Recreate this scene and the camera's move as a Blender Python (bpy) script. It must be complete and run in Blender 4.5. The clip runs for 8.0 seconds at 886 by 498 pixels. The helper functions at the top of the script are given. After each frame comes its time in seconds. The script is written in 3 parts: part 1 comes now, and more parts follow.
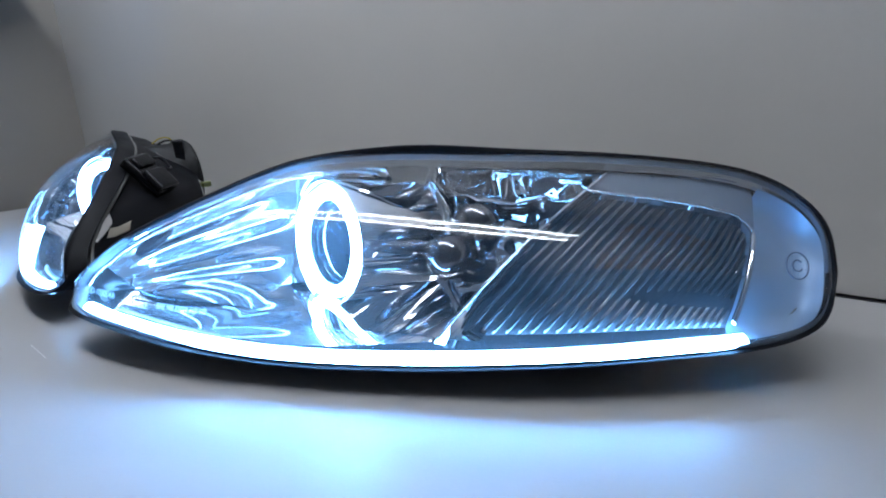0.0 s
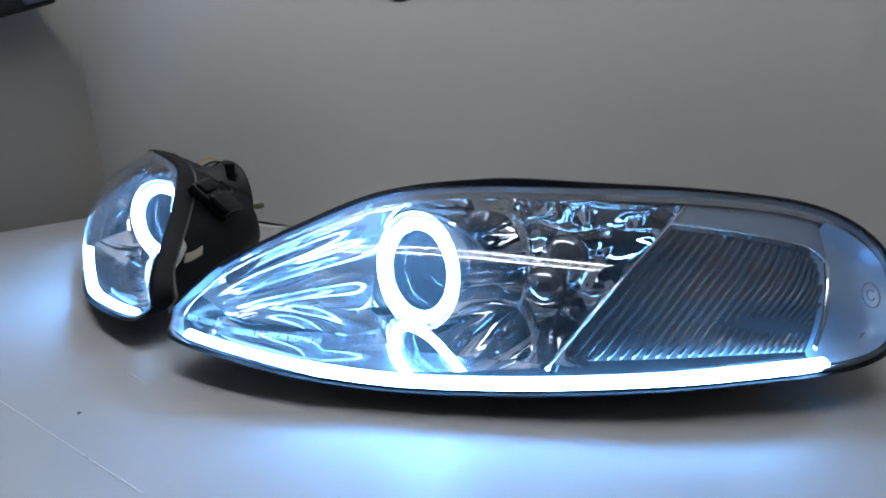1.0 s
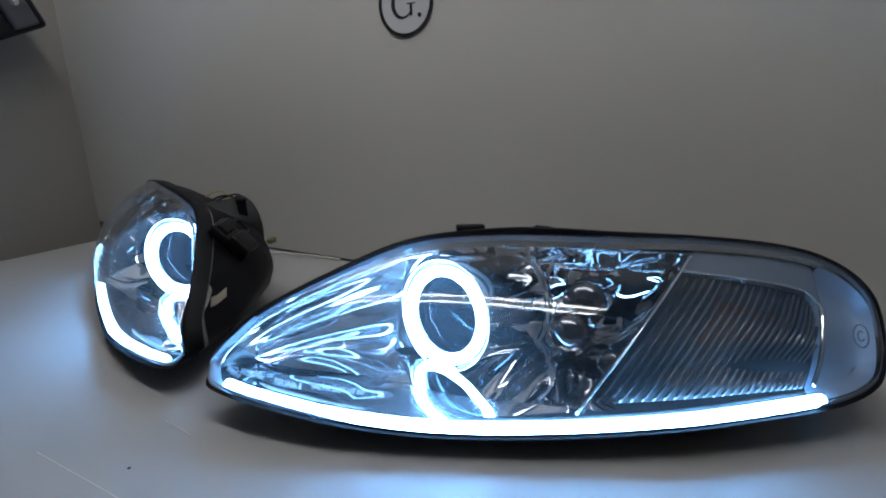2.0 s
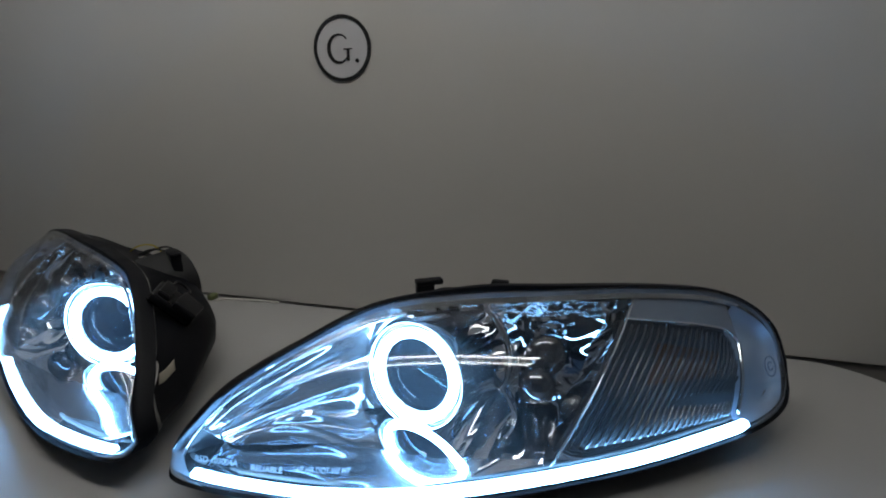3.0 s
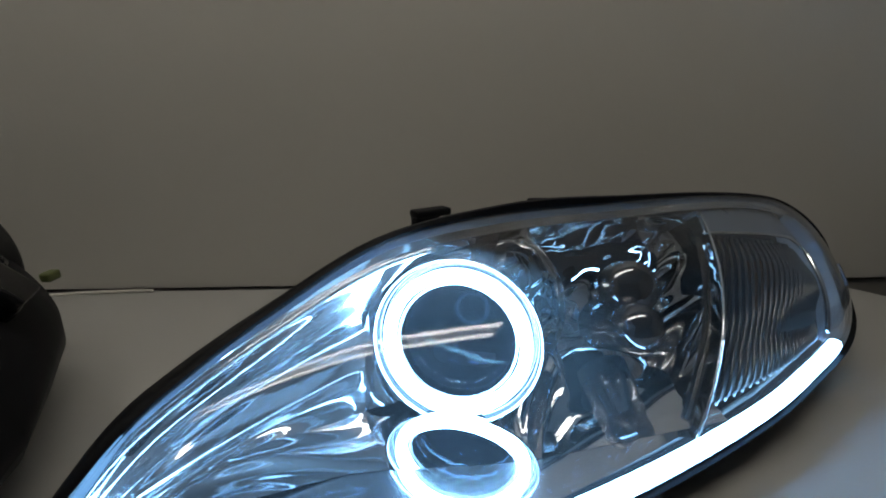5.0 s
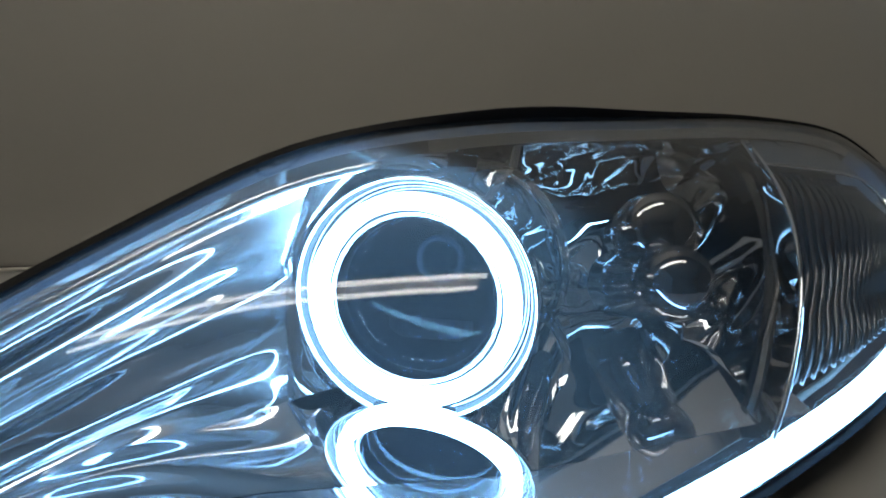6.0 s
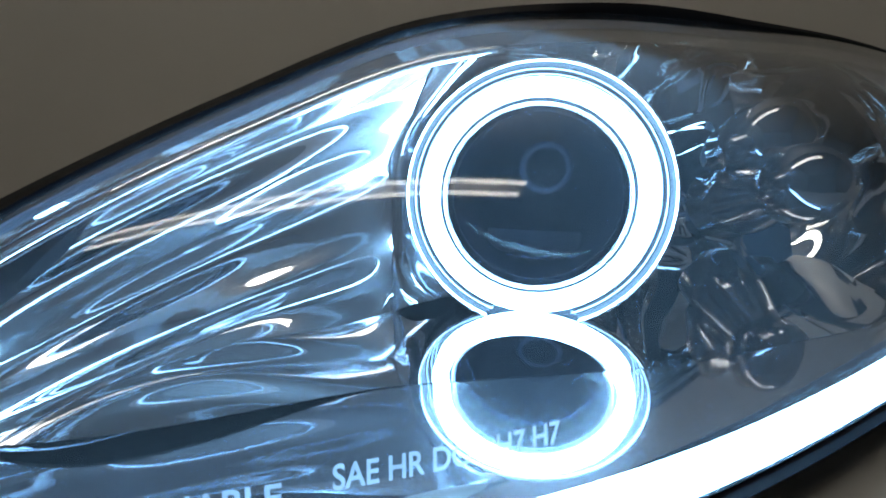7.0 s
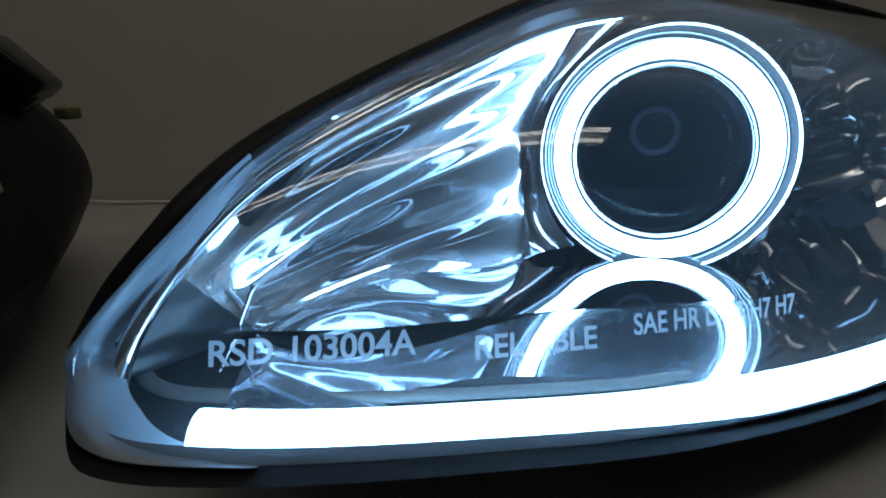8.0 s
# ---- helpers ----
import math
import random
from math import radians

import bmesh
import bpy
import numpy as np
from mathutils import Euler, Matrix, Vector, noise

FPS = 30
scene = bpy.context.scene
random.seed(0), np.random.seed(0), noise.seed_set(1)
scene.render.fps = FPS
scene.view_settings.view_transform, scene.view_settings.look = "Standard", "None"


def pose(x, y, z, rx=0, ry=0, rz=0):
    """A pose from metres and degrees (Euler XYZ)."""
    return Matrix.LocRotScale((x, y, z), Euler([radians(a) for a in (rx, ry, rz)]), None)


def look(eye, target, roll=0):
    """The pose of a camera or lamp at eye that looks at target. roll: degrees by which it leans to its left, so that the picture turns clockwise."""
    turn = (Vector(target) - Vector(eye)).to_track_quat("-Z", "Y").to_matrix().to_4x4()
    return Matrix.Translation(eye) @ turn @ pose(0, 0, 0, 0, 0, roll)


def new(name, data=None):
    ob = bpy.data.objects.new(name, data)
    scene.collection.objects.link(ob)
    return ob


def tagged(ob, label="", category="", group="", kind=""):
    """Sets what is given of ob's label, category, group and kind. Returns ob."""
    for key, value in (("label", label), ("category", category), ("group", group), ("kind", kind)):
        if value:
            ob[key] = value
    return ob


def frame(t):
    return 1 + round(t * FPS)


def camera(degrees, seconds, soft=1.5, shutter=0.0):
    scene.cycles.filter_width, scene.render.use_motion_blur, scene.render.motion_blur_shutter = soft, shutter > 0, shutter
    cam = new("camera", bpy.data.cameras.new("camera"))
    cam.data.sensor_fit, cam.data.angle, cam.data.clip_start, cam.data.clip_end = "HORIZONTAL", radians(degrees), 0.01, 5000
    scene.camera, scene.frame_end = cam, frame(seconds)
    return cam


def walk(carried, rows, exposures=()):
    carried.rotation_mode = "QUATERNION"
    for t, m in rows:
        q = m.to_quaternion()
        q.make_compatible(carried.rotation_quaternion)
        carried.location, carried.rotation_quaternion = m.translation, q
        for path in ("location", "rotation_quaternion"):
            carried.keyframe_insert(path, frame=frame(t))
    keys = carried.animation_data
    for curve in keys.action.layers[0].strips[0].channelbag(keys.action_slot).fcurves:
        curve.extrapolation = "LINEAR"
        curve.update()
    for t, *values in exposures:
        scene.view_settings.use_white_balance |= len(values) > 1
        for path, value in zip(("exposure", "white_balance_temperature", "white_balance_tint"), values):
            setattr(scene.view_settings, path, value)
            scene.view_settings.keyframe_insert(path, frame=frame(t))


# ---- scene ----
cam = camera(86.7, 8.0, soft=1.9)
PATH = [
    (0, (0.294, -0.303, 0.2), (-0.697, 1.336, -0.376), -0.7),
    (0.5, (0.27, -0.333, 0.212), (-0.706, 1.315, -0.366), -0.7),
    (1, (0.22, -0.364, 0.226), (-0.714, 1.318, -0.324), -0.2),
    (2.5, (0.174, -0.406, 0.31), (-0.558, 1.375, -0.229), -0.4),
    (3, (0.139, -0.414, 0.335), (-0.385, 1.444, -0.186), -0.3),
    (3.5, (0.074, -0.406, 0.331), (-0.264, 1.492, -0.203), -0.6),
    (4, (0.013, -0.385, 0.319), (-0.108, 1.541, -0.208), -0.6),
    (4.5, (-0.021, -0.345, 0.28), (-0.012, 1.582, -0.255), -0.5),
    (4.7, (-0.026, -0.322, 0.258), (0.01, 1.602, -0.288), -0.5),
    (5.8, (-0.001, -0.213, 0.177), (0.067, 1.701, -0.399), -0.1),
    (6, (0.003, -0.205, 0.166), (0.047, 1.716, -0.389), -0.7),
    (6.2, (0.001, -0.196, 0.159), (0.056, 1.714, -0.432), -0.3),
    (6.5, (-0.02, -0.202, 0.136), (0.068, 1.716, -0.423), 0.1),
    (6.8, (-0.044, -0.202, 0.129), (0.045, 1.698, -0.491), 0.5),
    (7, (-0.055, -0.202, 0.123), (0.029, 1.706, -0.471), -0.1),
    (7.2, (-0.068, -0.204, 0.116), (0.015, 1.708, -0.465), -0.1),
    (7.5, (-0.088, -0.212, 0.109), (-0.01, 1.707, -0.45), -0.1),
    (8, (-0.121, -0.224, 0.101), (-0.023, 1.694, -0.458), 0.3),
]
EXPOSURES = [(0.0, 0.38, 5150, 15), (1.0, 0.05, 5300, 15), (2.5, -0.72, 5700, 13), (3.5, -0.85, 5950, 12), (4.5, -0.9, 6200, 11),
             (5.8, -1.1, 6500, 10), (6.5, -1.05, 6400, 10), (7.2, -1.33, 6500, 11), (8.0, -2.05, 6500, 11)]
walk(cam, [(t, look(eye, target, roll)) for t, eye, target, roll in PATH], EXPOSURES)

# ---- world ----
world = bpy.data.worlds.new("world")
scene.world = world
world.use_nodes = True
world.node_tree.nodes["Background"].inputs["Color"].default_value = (0.5, 0.52, 0.55, 1)
world.node_tree.nodes["Background"].inputs["Strength"].default_value = 0.05

TUBE_POWER = 22.0
LED_POWER = 58.0
RING_POWER = 110.0
LED_COLOUR = (0.27, 0.60, 1.0, 1)

# ---- materials ----


def material(name):
    m = bpy.data.materials.new(name)
    m.use_nodes = True
    m.node_tree.nodes.clear()
    out = m.node_tree.nodes.new("ShaderNodeOutputMaterial")
    return m, m.node_tree, out


def node(tree, kind, **values):
    n = tree.nodes.new(kind)
    for key, value in values.items():
        n.inputs[key.replace("_", " ")].default_value = value
    return n


def surface(name, colour, rough, metal=0.0, grain=300.0, bump=0.1, vary=0.12, stain=6.0, rough_vary=0.1, coat=0.0, spec=0.5):
    """Painted, moulded or metal surface with fine grain, large stains and small relief."""
    m, tree, out = material(name)
    bsdf = node(tree, "ShaderNodeBsdfPrincipled", Metallic=metal, Roughness=rough)
    bsdf.inputs["Coat Weight"].default_value = coat
    bsdf.inputs["Specular IOR Level"].default_value = spec
    where = tree.nodes.new("ShaderNodeTexCoord")
    big = node(tree, "ShaderNodeTexNoise", Scale=stain, Detail=4.0)
    fine = node(tree, "ShaderNodeTexNoise", Scale=grain, Detail=3.0)
    for tex in (big, fine):
        tree.links.new(where.outputs["Object"], tex.inputs["Vector"])
    mix = node(tree, "ShaderNodeMix")
    mix.data_type = "RGBA"
    dark = tuple(c * (1 - vary) for c in colour)
    light = tuple(min(1, c * (1 + vary)) for c in colour)
    mix.inputs["A"].default_value, mix.inputs["B"].default_value = (*dark, 1), (*light, 1)
    both = node(tree, "ShaderNodeMath")
    both.operation = "MULTIPLY_ADD"
    both.inputs[1].default_value = 0.35
    tree.links.new(fine.outputs["Fac"], both.inputs[0])
    half = node(tree, "ShaderNodeMath")
    half.operation = "MULTIPLY"
    half.inputs[1].default_value = 0.65
    tree.links.new(big.outputs["Fac"], half.inputs[0])
    tree.links.new(half.outputs[0], both.inputs[2])
    tree.links.new(both.outputs[0], mix.inputs["Factor"])
    tree.links.new(mix.outputs["Result"], bsdf.inputs["Base Color"])
    span = node(tree, "ShaderNodeMapRange")
    span.inputs["To Min"].default_value = max(0.0, rough - rough_vary)
    span.inputs["To Max"].default_value = min(1.0, rough + rough_vary)
    tree.links.new(big.outputs["Fac"], span.inputs["Value"])
    tree.links.new(span.outputs["Result"], bsdf.inputs["Roughness"])
    if bump:
        relief = node(tree, "ShaderNodeBump", Strength=bump, Distance=0.0008)
        tree.links.new(fine.outputs["Fac"], relief.inputs["Height"])
        tree.links.new(relief.outputs["Normal"], bsdf.inputs["Normal"])
    tree.links.new(bsdf.outputs[0], out.inputs["Surface"])
    return m


def plated(name, tint, fine, broad, share):
    """Metal-plated moulding: a mirror with a soft sheen over it."""
    m, tree, out = material(name)
    where = tree.nodes.new("ShaderNodeTexCoord")
    cloud = node(tree, "ShaderNodeTexNoise", Scale=45.0, Detail=3.0)
    tree.links.new(where.outputs["Object"], cloud.inputs["Vector"])
    span = node(tree, "ShaderNodeMapRange")
    span.inputs["To Min"].default_value, span.inputs["To Max"].default_value = share * 0.7, share * 1.3
    tree.links.new(cloud.outputs["Fac"], span.inputs["Value"])
    mix = tree.nodes.new("ShaderNodeMixShader")
    tree.links.new(span.outputs["Result"], mix.inputs[0])
    for slot, rough in ((1, fine), (2, broad)):
        gloss = node(tree, "ShaderNodeBsdfGlossy", Color=(*tint, 1), Roughness=rough)
        tree.links.new(gloss.outputs[0], mix.inputs[slot])
    tree.links.new(mix.outputs[0], out.inputs["Surface"])
    return m


def clear(name, tint, ior, rough=0.0, bump=0.0, scale=120.0, haze=0.0):
    """Clear moulded plastic or thin glass: what lies behind shows through, and the surface has its gloss. haze: share
    of milky film, for frosting or for painted bloom.
    """
    m, tree, out = material(name)
    see = node(tree, "ShaderNodeBsdfTransparent", Color=(*tint, 1))
    gloss = node(tree, "ShaderNodeBsdfGlossy", Color=(1, 1, 1, 1), Roughness=rough)
    weight = node(tree, "ShaderNodeLayerWeight", Blend=0.5)
    steep = node(tree, "ShaderNodeMath")
    steep.operation = "POWER"
    steep.inputs[1].default_value = 5.0
    tree.links.new(weight.outputs["Facing"], steep.inputs[0])
    straight = ((ior - 1) / (ior + 1)) ** 2
    fresnel = node(tree, "ShaderNodeMath")
    fresnel.operation = "MULTIPLY_ADD"
    fresnel.inputs[1].default_value, fresnel.inputs[2].default_value = 1 - straight, straight
    tree.links.new(steep.outputs[0], fresnel.inputs[0])
    mix = tree.nodes.new("ShaderNodeMixShader")
    tree.links.new(fresnel.outputs[0], mix.inputs[0])
    through_it = see
    if haze:
        film = node(tree, "ShaderNodeBsdfTranslucent", Color=(0.9, 0.92, 0.95, 1))
        through_it = tree.nodes.new("ShaderNodeMixShader")
        through_it.inputs[0].default_value = haze
        tree.links.new(see.outputs[0], through_it.inputs[1])
        tree.links.new(film.outputs[0], through_it.inputs[2])
    tree.links.new(through_it.outputs[0], mix.inputs[1])
    tree.links.new(gloss.outputs[0], mix.inputs[2])
    if bump:
        where = tree.nodes.new("ShaderNodeTexCoord")
        tex = node(tree, "ShaderNodeTexNoise", Scale=scale, Detail=2.0)
        tree.links.new(where.outputs["Object"], tex.inputs["Vector"])
        relief = node(tree, "ShaderNodeBump", Strength=bump, Distance=0.001)
        tree.links.new(tex.outputs["Fac"], relief.inputs["Height"])
        tree.links.new(relief.outputs["Normal"], gloss.inputs["Normal"])
    tree.links.new(mix.outputs[0], out.inputs["Surface"])
    return m


def glow(name, colour, strength):
    m, tree, out = material(name)
    e = node(tree, "ShaderNodeEmission", Color=colour, Strength=strength)
    tree.links.new(e.outputs[0], out.inputs["Surface"])
    return m


M_WALL = surface("wall_paint", (0.56, 0.54, 0.51), 0.6, grain=180, bump=0.25, vary=0.03, stain=1.3)
M_WALL_LOW = surface("wall_low_grey", (0.22, 0.21, 0.20), 0.6, grain=120, bump=0.3, vary=0.12, stain=5)
M_WALL_FAR = surface("dark_grey_paint", (0.30, 0.29, 0.27), 0.6, grain=120, bump=0.3, vary=0.12, stain=5)
# side wall: weaker light on it is put into this darker colour
M_WALL_SHADED = surface("shaded_wall_paint", (0.31, 0.285, 0.25), 0.6, grain=180, bump=0.25, vary=0.05, stain=1.5)
M_CEIL = surface("ceiling_paint", (0.55, 0.54, 0.52), 0.8, grain=90, bump=0.3, vary=0.04, stain=2)
M_FLOOR = surface("concrete_floor", (0.22, 0.21, 0.20), 0.55, grain=60, bump=0.4, vary=0.2, stain=3)
M_TABLE = surface("white_laminate", (0.40, 0.395, 0.39), 0.38, grain=420, bump=0.06, vary=0.05, stain=9, rough_vary=0.08)
M_SCRATCH = surface("scratched_laminate", (0.62, 0.62, 0.61), 0.6, grain=900, bump=0.1)
M_EDGE = surface("grey_edge_band", (0.30, 0.30, 0.30), 0.5, grain=200, bump=0.1)
M_STEEL = surface("painted_steel", (0.10, 0.10, 0.11), 0.4, metal=0.3)
M_CHROME = surface("chrome", (0.89, 0.90, 0.92), 0.035, metal=1.0, bump=0, vary=0.03, stain=20, rough_vary=0.015)
M_CHROME_FAN = plated("plated_reflector", (0.90, 0.91, 0.93), 0.032, 0.28, 0.20)
M_LEDGE = plated("dull_plating", (0.56, 0.57, 0.60), 0.035, 0.25, 0.12)
M_CHROME_DARK = surface("smoked_chrome", (0.30, 0.30, 0.31), 0.08, metal=1.0, grain=40, bump=0.05, vary=0.1, stain=30, rough_vary=0.03)
M_CHROME_WORN = surface("wavy_chrome", (0.93, 0.93, 0.93), 0.035, metal=1.0, grain=40, bump=0, vary=0.06, stain=25, rough_vary=0.015)
M_SILVER = surface("satin_silver", (0.34, 0.43, 0.55), 0.38, metal=0.15, grain=900, bump=0.05, vary=0.05, stain=14)
M_PALE = surface("pale_lens_edge", (0.20, 0.235, 0.27), 0.35, grain=500, bump=0.05, vary=0.06, stain=30)
M_FROST = surface("grey_frame_plastic", (0.13, 0.165, 0.225), 0.3, grain=700, bump=0.05, vary=0.06, stain=20)
M_BLACK = surface("black_plastic", (0.0055, 0.0058, 0.008), 0.5, grain=700, bump=0.10, vary=0.4, stain=25, rough_vary=0.16, spec=0.14)
M_DARK = surface("dark_liner", (0.012, 0.012, 0.014), 0.5, grain=300, bump=0.1)
M_RUBBER = surface("black_rubber", (0.006, 0.006, 0.007), 0.65, grain=350, bump=0.4, vary=0.3)
M_SEAL = surface("grey_butyl_sealant", (0.16, 0.16, 0.15), 0.45, grain=300, bump=0.6, vary=0.3, stain=60)
M_TAPE = surface("cream_masking_tape", (0.34, 0.31, 0.25), 0.7, grain=250, bump=0.4, vary=0.08)
M_LABEL = clear("frosted_letters", (0.95, 0.96, 0.98), 1.45, rough=0.3, haze=0.38)
M_INK = surface("black_vinyl", (0.010, 0.010, 0.011), 0.45, grain=200, bump=0.05)
M_SIGN = surface("pale_vinyl_disc", (0.60, 0.59, 0.60), 0.5, grain=200, bump=0.05, vary=0.02)
M_ETCH = surface("etched_grey", (0.12, 0.16, 0.24), 0.6, grain=300, bump=0.1)
M_AMBER = surface("amber_plastic", (0.11, 0.05, 0.012), 0.25, grain=100, bump=0.1)
M_WIRE_WHITE = surface("white_cable", (0.62, 0.60, 0.55), 0.45)
M_WIRE_YELLOW = surface("yellow_cable", (0.55, 0.42, 0.03), 0.45)
M_WIRE_BLACK = surface("black_cable", (0.015, 0.015, 0.016), 0.5)
M_CONNECTOR = surface("green_connector", (0.12, 0.14, 0.05), 0.45)
M_RED = surface("dark_red_lacquer", (0.10, 0.012, 0.008), 0.3, grain=150, bump=0.1)
M_PLUG = surface("smoked_plastic", (0.010, 0.010, 0.012), 0.22, grain=120, bump=0.1, spec=0.3)
# the lens is clear; its haze paints the bloom round the LEDs
M_LENS = clear("veiled_polycarbonate", (0.96, 0.97, 0.985), 1.59, rough=0.02, haze=0.021)
M_LENS_INNER = clear("clear_polycarbonate_inside", (0.97, 0.98, 0.99), 1.02, rough=0.003)
M_RIB = surface("ribbed_plastic", (0.12, 0.12, 0.122), 0.09, metal=0.85, bump=0, vary=0.1, stain=40, rough_vary=0.05)
M_BALL = surface("coated_bulb", (0.25, 0.25, 0.265), 0.045, metal=1.0, bump=0, vary=0.08, stain=40, rough_vary=0.02)
# haze here paints the ring's bloom over the glass
M_PROJECTOR = clear("veiled_projector_glass", (0.62, 0.70, 0.80), 1.25, rough=0.01, haze=0.05)
M_LED = glow("led_light", LED_COLOUR, LED_POWER)
M_RING = glow("ring_light", LED_COLOUR, RING_POWER)
M_TUBE = glow("fluorescent_tube", (1.0, 0.94, 0.79, 1), TUBE_POWER)

# ---- mesh helpers ----


def rounded_box(size, centre, bevel, segments=2):
    bm = bmesh.new()
    bmesh.ops.create_cube(bm, size=1, matrix=Matrix.Translation(centre) @ Matrix.Diagonal((*size, 1)))
    if bevel:
        bmesh.ops.bevel(bm, geom=bm.edges[:], offset=bevel, segments=segments, affect="EDGES", profile=0.6)
    return bm


def sheet(point, nu, nv, loop_u=False, loop_v=False):
    """Quads over point(u, v), both from 0 to 1."""
    bm = bmesh.new()
    rows = []
    for i in range(nu if loop_u else nu + 1):
        rows.append([bm.verts.new(point(i / nu, j / nv)) for j in range(nv if loop_v else nv + 1)])
    for i in range(nu):
        a, b = rows[i], rows[(i + 1) % len(rows)]
        for j in range(nv):
            k = (j + 1) % len(a)
            bm.faces.new((a[j], b[j], b[k], a[k]))
    return bm


def tube_along(points, radius, sides=10, closed=False):
    """A round tube along a list of points, with closed ends."""
    bm = bmesh.new()
    pts = [Vector(p) for p in points]
    n = len(pts)
    rings = []
    side = None
    for i, p in enumerate(pts):
        if closed:
            d = pts[(i + 1) % n] - pts[i - 1]
        else:
            d = pts[min(i + 1, n - 1)] - pts[max(i - 1, 0)]
        d.normalize()
        if side is None:
            side = d.orthogonal().normalized()
        side = (side - d * side.dot(d)).normalized()
        other = d.cross(side)
        r = radius(i / max(1, n - 1)) if callable(radius) else radius
        rings.append([bm.verts.new(p + (side * math.cos(a) + other * math.sin(a)) * r) for a in (2 * math.pi * k / sides for k in range(sides))])
    for i in range(n if closed else n - 1):
        a, b = rings[i], rings[(i + 1) % n]
        for k in range(sides):
            bm.faces.new((a[k], a[(k + 1) % sides], b[(k + 1) % sides], b[k]))
    if not closed:
        bm.faces.new(rings[0][::-1])
        bm.faces.new(rings[-1])
    return bm


def turned(profile, sides=64, place=None):
    """A body of revolution about local z from (radius, height) pairs."""
    bm = bmesh.new()
    rings = []
    for r, h in profile:
        if r < 1e-6:
            rings.append([bm.verts.new((0, 0, h))])
        else:
            rings.append([bm.verts.new((r * math.cos(a), r * math.sin(a), h)) for a in (2 * math.pi * k / sides for k in range(sides))])
    for a, b in zip(rings, rings[1:]):
        for k in range(sides):
            q = (k + 1) % sides
            if len(a) == 1 and len(b) == 1:
                continue
            if len(a) == 1:
                bm.faces.new((a[0], b[q], b[k]))
            elif len(b) == 1:
                bm.faces.new((a[k], a[q], b[0]))
            else:
                bm.faces.new((a[k], a[q], b[q], b[k]))
    if place is not None:
        bmesh.ops.transform(bm, matrix=place, verts=bm.verts[:])
    return bm


def thing(name, bm, mat, label="", category="", kind="", group="", smooth=True, at=None):
    mesh = bpy.data.meshes.new(name)
    bmesh.ops.recalc_face_normals(bm, faces=bm.faces[:])
    bm.to_mesh(mesh)
    bm.free()
    mesh.materials.append(mat)
    for p in mesh.polygons:
        p.use_smooth = smooth
    ob = new(name, mesh)
    if at is not None:
        ob.matrix_world = at
    return tagged(ob, label, category, group, kind)


def part(name, bm, mat, parent, label="", smooth=True):
    ob = thing(name, bm, mat, label, smooth=smooth)
    ob.parent = parent
    return ob


def holder(name, place, label, category, group="", kind=""):
    ob = new(name)
    ob.empty_display_size = 0.05
    ob.matrix_world = place
    return tagged(ob, label, category, group, kind)


def sharp(ob, degrees=35):
    """Flat shading across edges sharper than this."""
    ob.data.set_sharp_from_angle(angle=radians(degrees))
    return ob


# ---- room ----
TABLE_Z, FLOOR_Z, CEIL_Z = 0.0, -0.75, 1.85
X0, X1, Y0, Y1 = -1.23, 2.2, -2.6, 0.323
SKIN = 0.1


def wall(name, lo, hi, mat, label):
    size = [b - a for a, b in zip(lo, hi)]
    mid = [(a + b) / 2 for a, b in zip(lo, hi)]
    return thing(name, rounded_box(size, mid, 0), mat, label, "wall", "structure", smooth=False)


thing("floor", rounded_box((X1 - X0 + 0.2, Y1 - Y0 + 0.2, 0.1), ((X0 + X1) / 2, (Y0 + Y1) / 2, FLOOR_Z - 0.05), 0), M_FLOOR, "dull grey concrete floor under the table", "floor", "structure", smooth=False)
thing("ceiling", rounded_box((X1 - X0 + 0.2, Y1 - Y0 + 0.2, 0.1), ((X0 + X1) / 2, (Y0 + Y1) / 2, CEIL_Z + 0.05), 0), M_CEIL, "plain off-white painted ceiling of the workshop", "ceiling", "structure", smooth=False)
wall("wall_north", (X0 - SKIN, Y1, 0.0025), (X1 + SKIN, Y1 + SKIN, CEIL_Z), M_WALL, "plain off-white painted wall behind the table")
wall("wall_north_base", (X0 - SKIN, Y1 + 0.004, FLOOR_Z), (X1 + SKIN, Y1 + SKIN, -0.0015), M_WALL_LOW, "darker grey lower wall below the table top")
wall("wall_west", (X0 - SKIN, Y0, FLOOR_Z), (X0, Y1 - 0.0004, CEIL_Z), M_WALL_SHADED, "plain painted side wall beside the table, its shade put into the colour")
wall("wall_east", (X1, Y0, FLOOR_Z), (X1 + SKIN, Y1 - 0.003, CEIL_Z), M_WALL, "plain off-white painted side wall of the workshop")
wall("wall_south", (X0, Y0 - SKIN, FLOOR_Z), (X1, Y0, CEIL_Z), M_WALL_FAR, "grey painted wall on the far side of the workshop")

# ---- table ----


def rounded_slab(x0, x1, y0, y1, r, z0, z1, steps=14):
    bm = bmesh.new()
    ring = []
    for cx, cy, a0 in ((x1 - r, y1 - r, 0), (x0 + r, y1 - r, 90), (x0 + r, y0 + r, 180), (x1 - r, y0 + r, 270)):
        for k in range(steps + 1):
            a = radians(a0 + 90 * k / steps)
            ring.append((cx + r * math.cos(a), cy + r * math.sin(a)))
    low = [bm.verts.new((x, y, z0)) for x, y in ring]
    high = [bm.verts.new((x, y, z1)) for x, y in ring]
    bm.faces.new(high)
    bm.faces.new(low[::-1])
    for k in range(len(ring)):
        q = (k + 1) % len(ring)
        bm.faces.new((low[k], low[q], high[q], high[k]))
    return bm


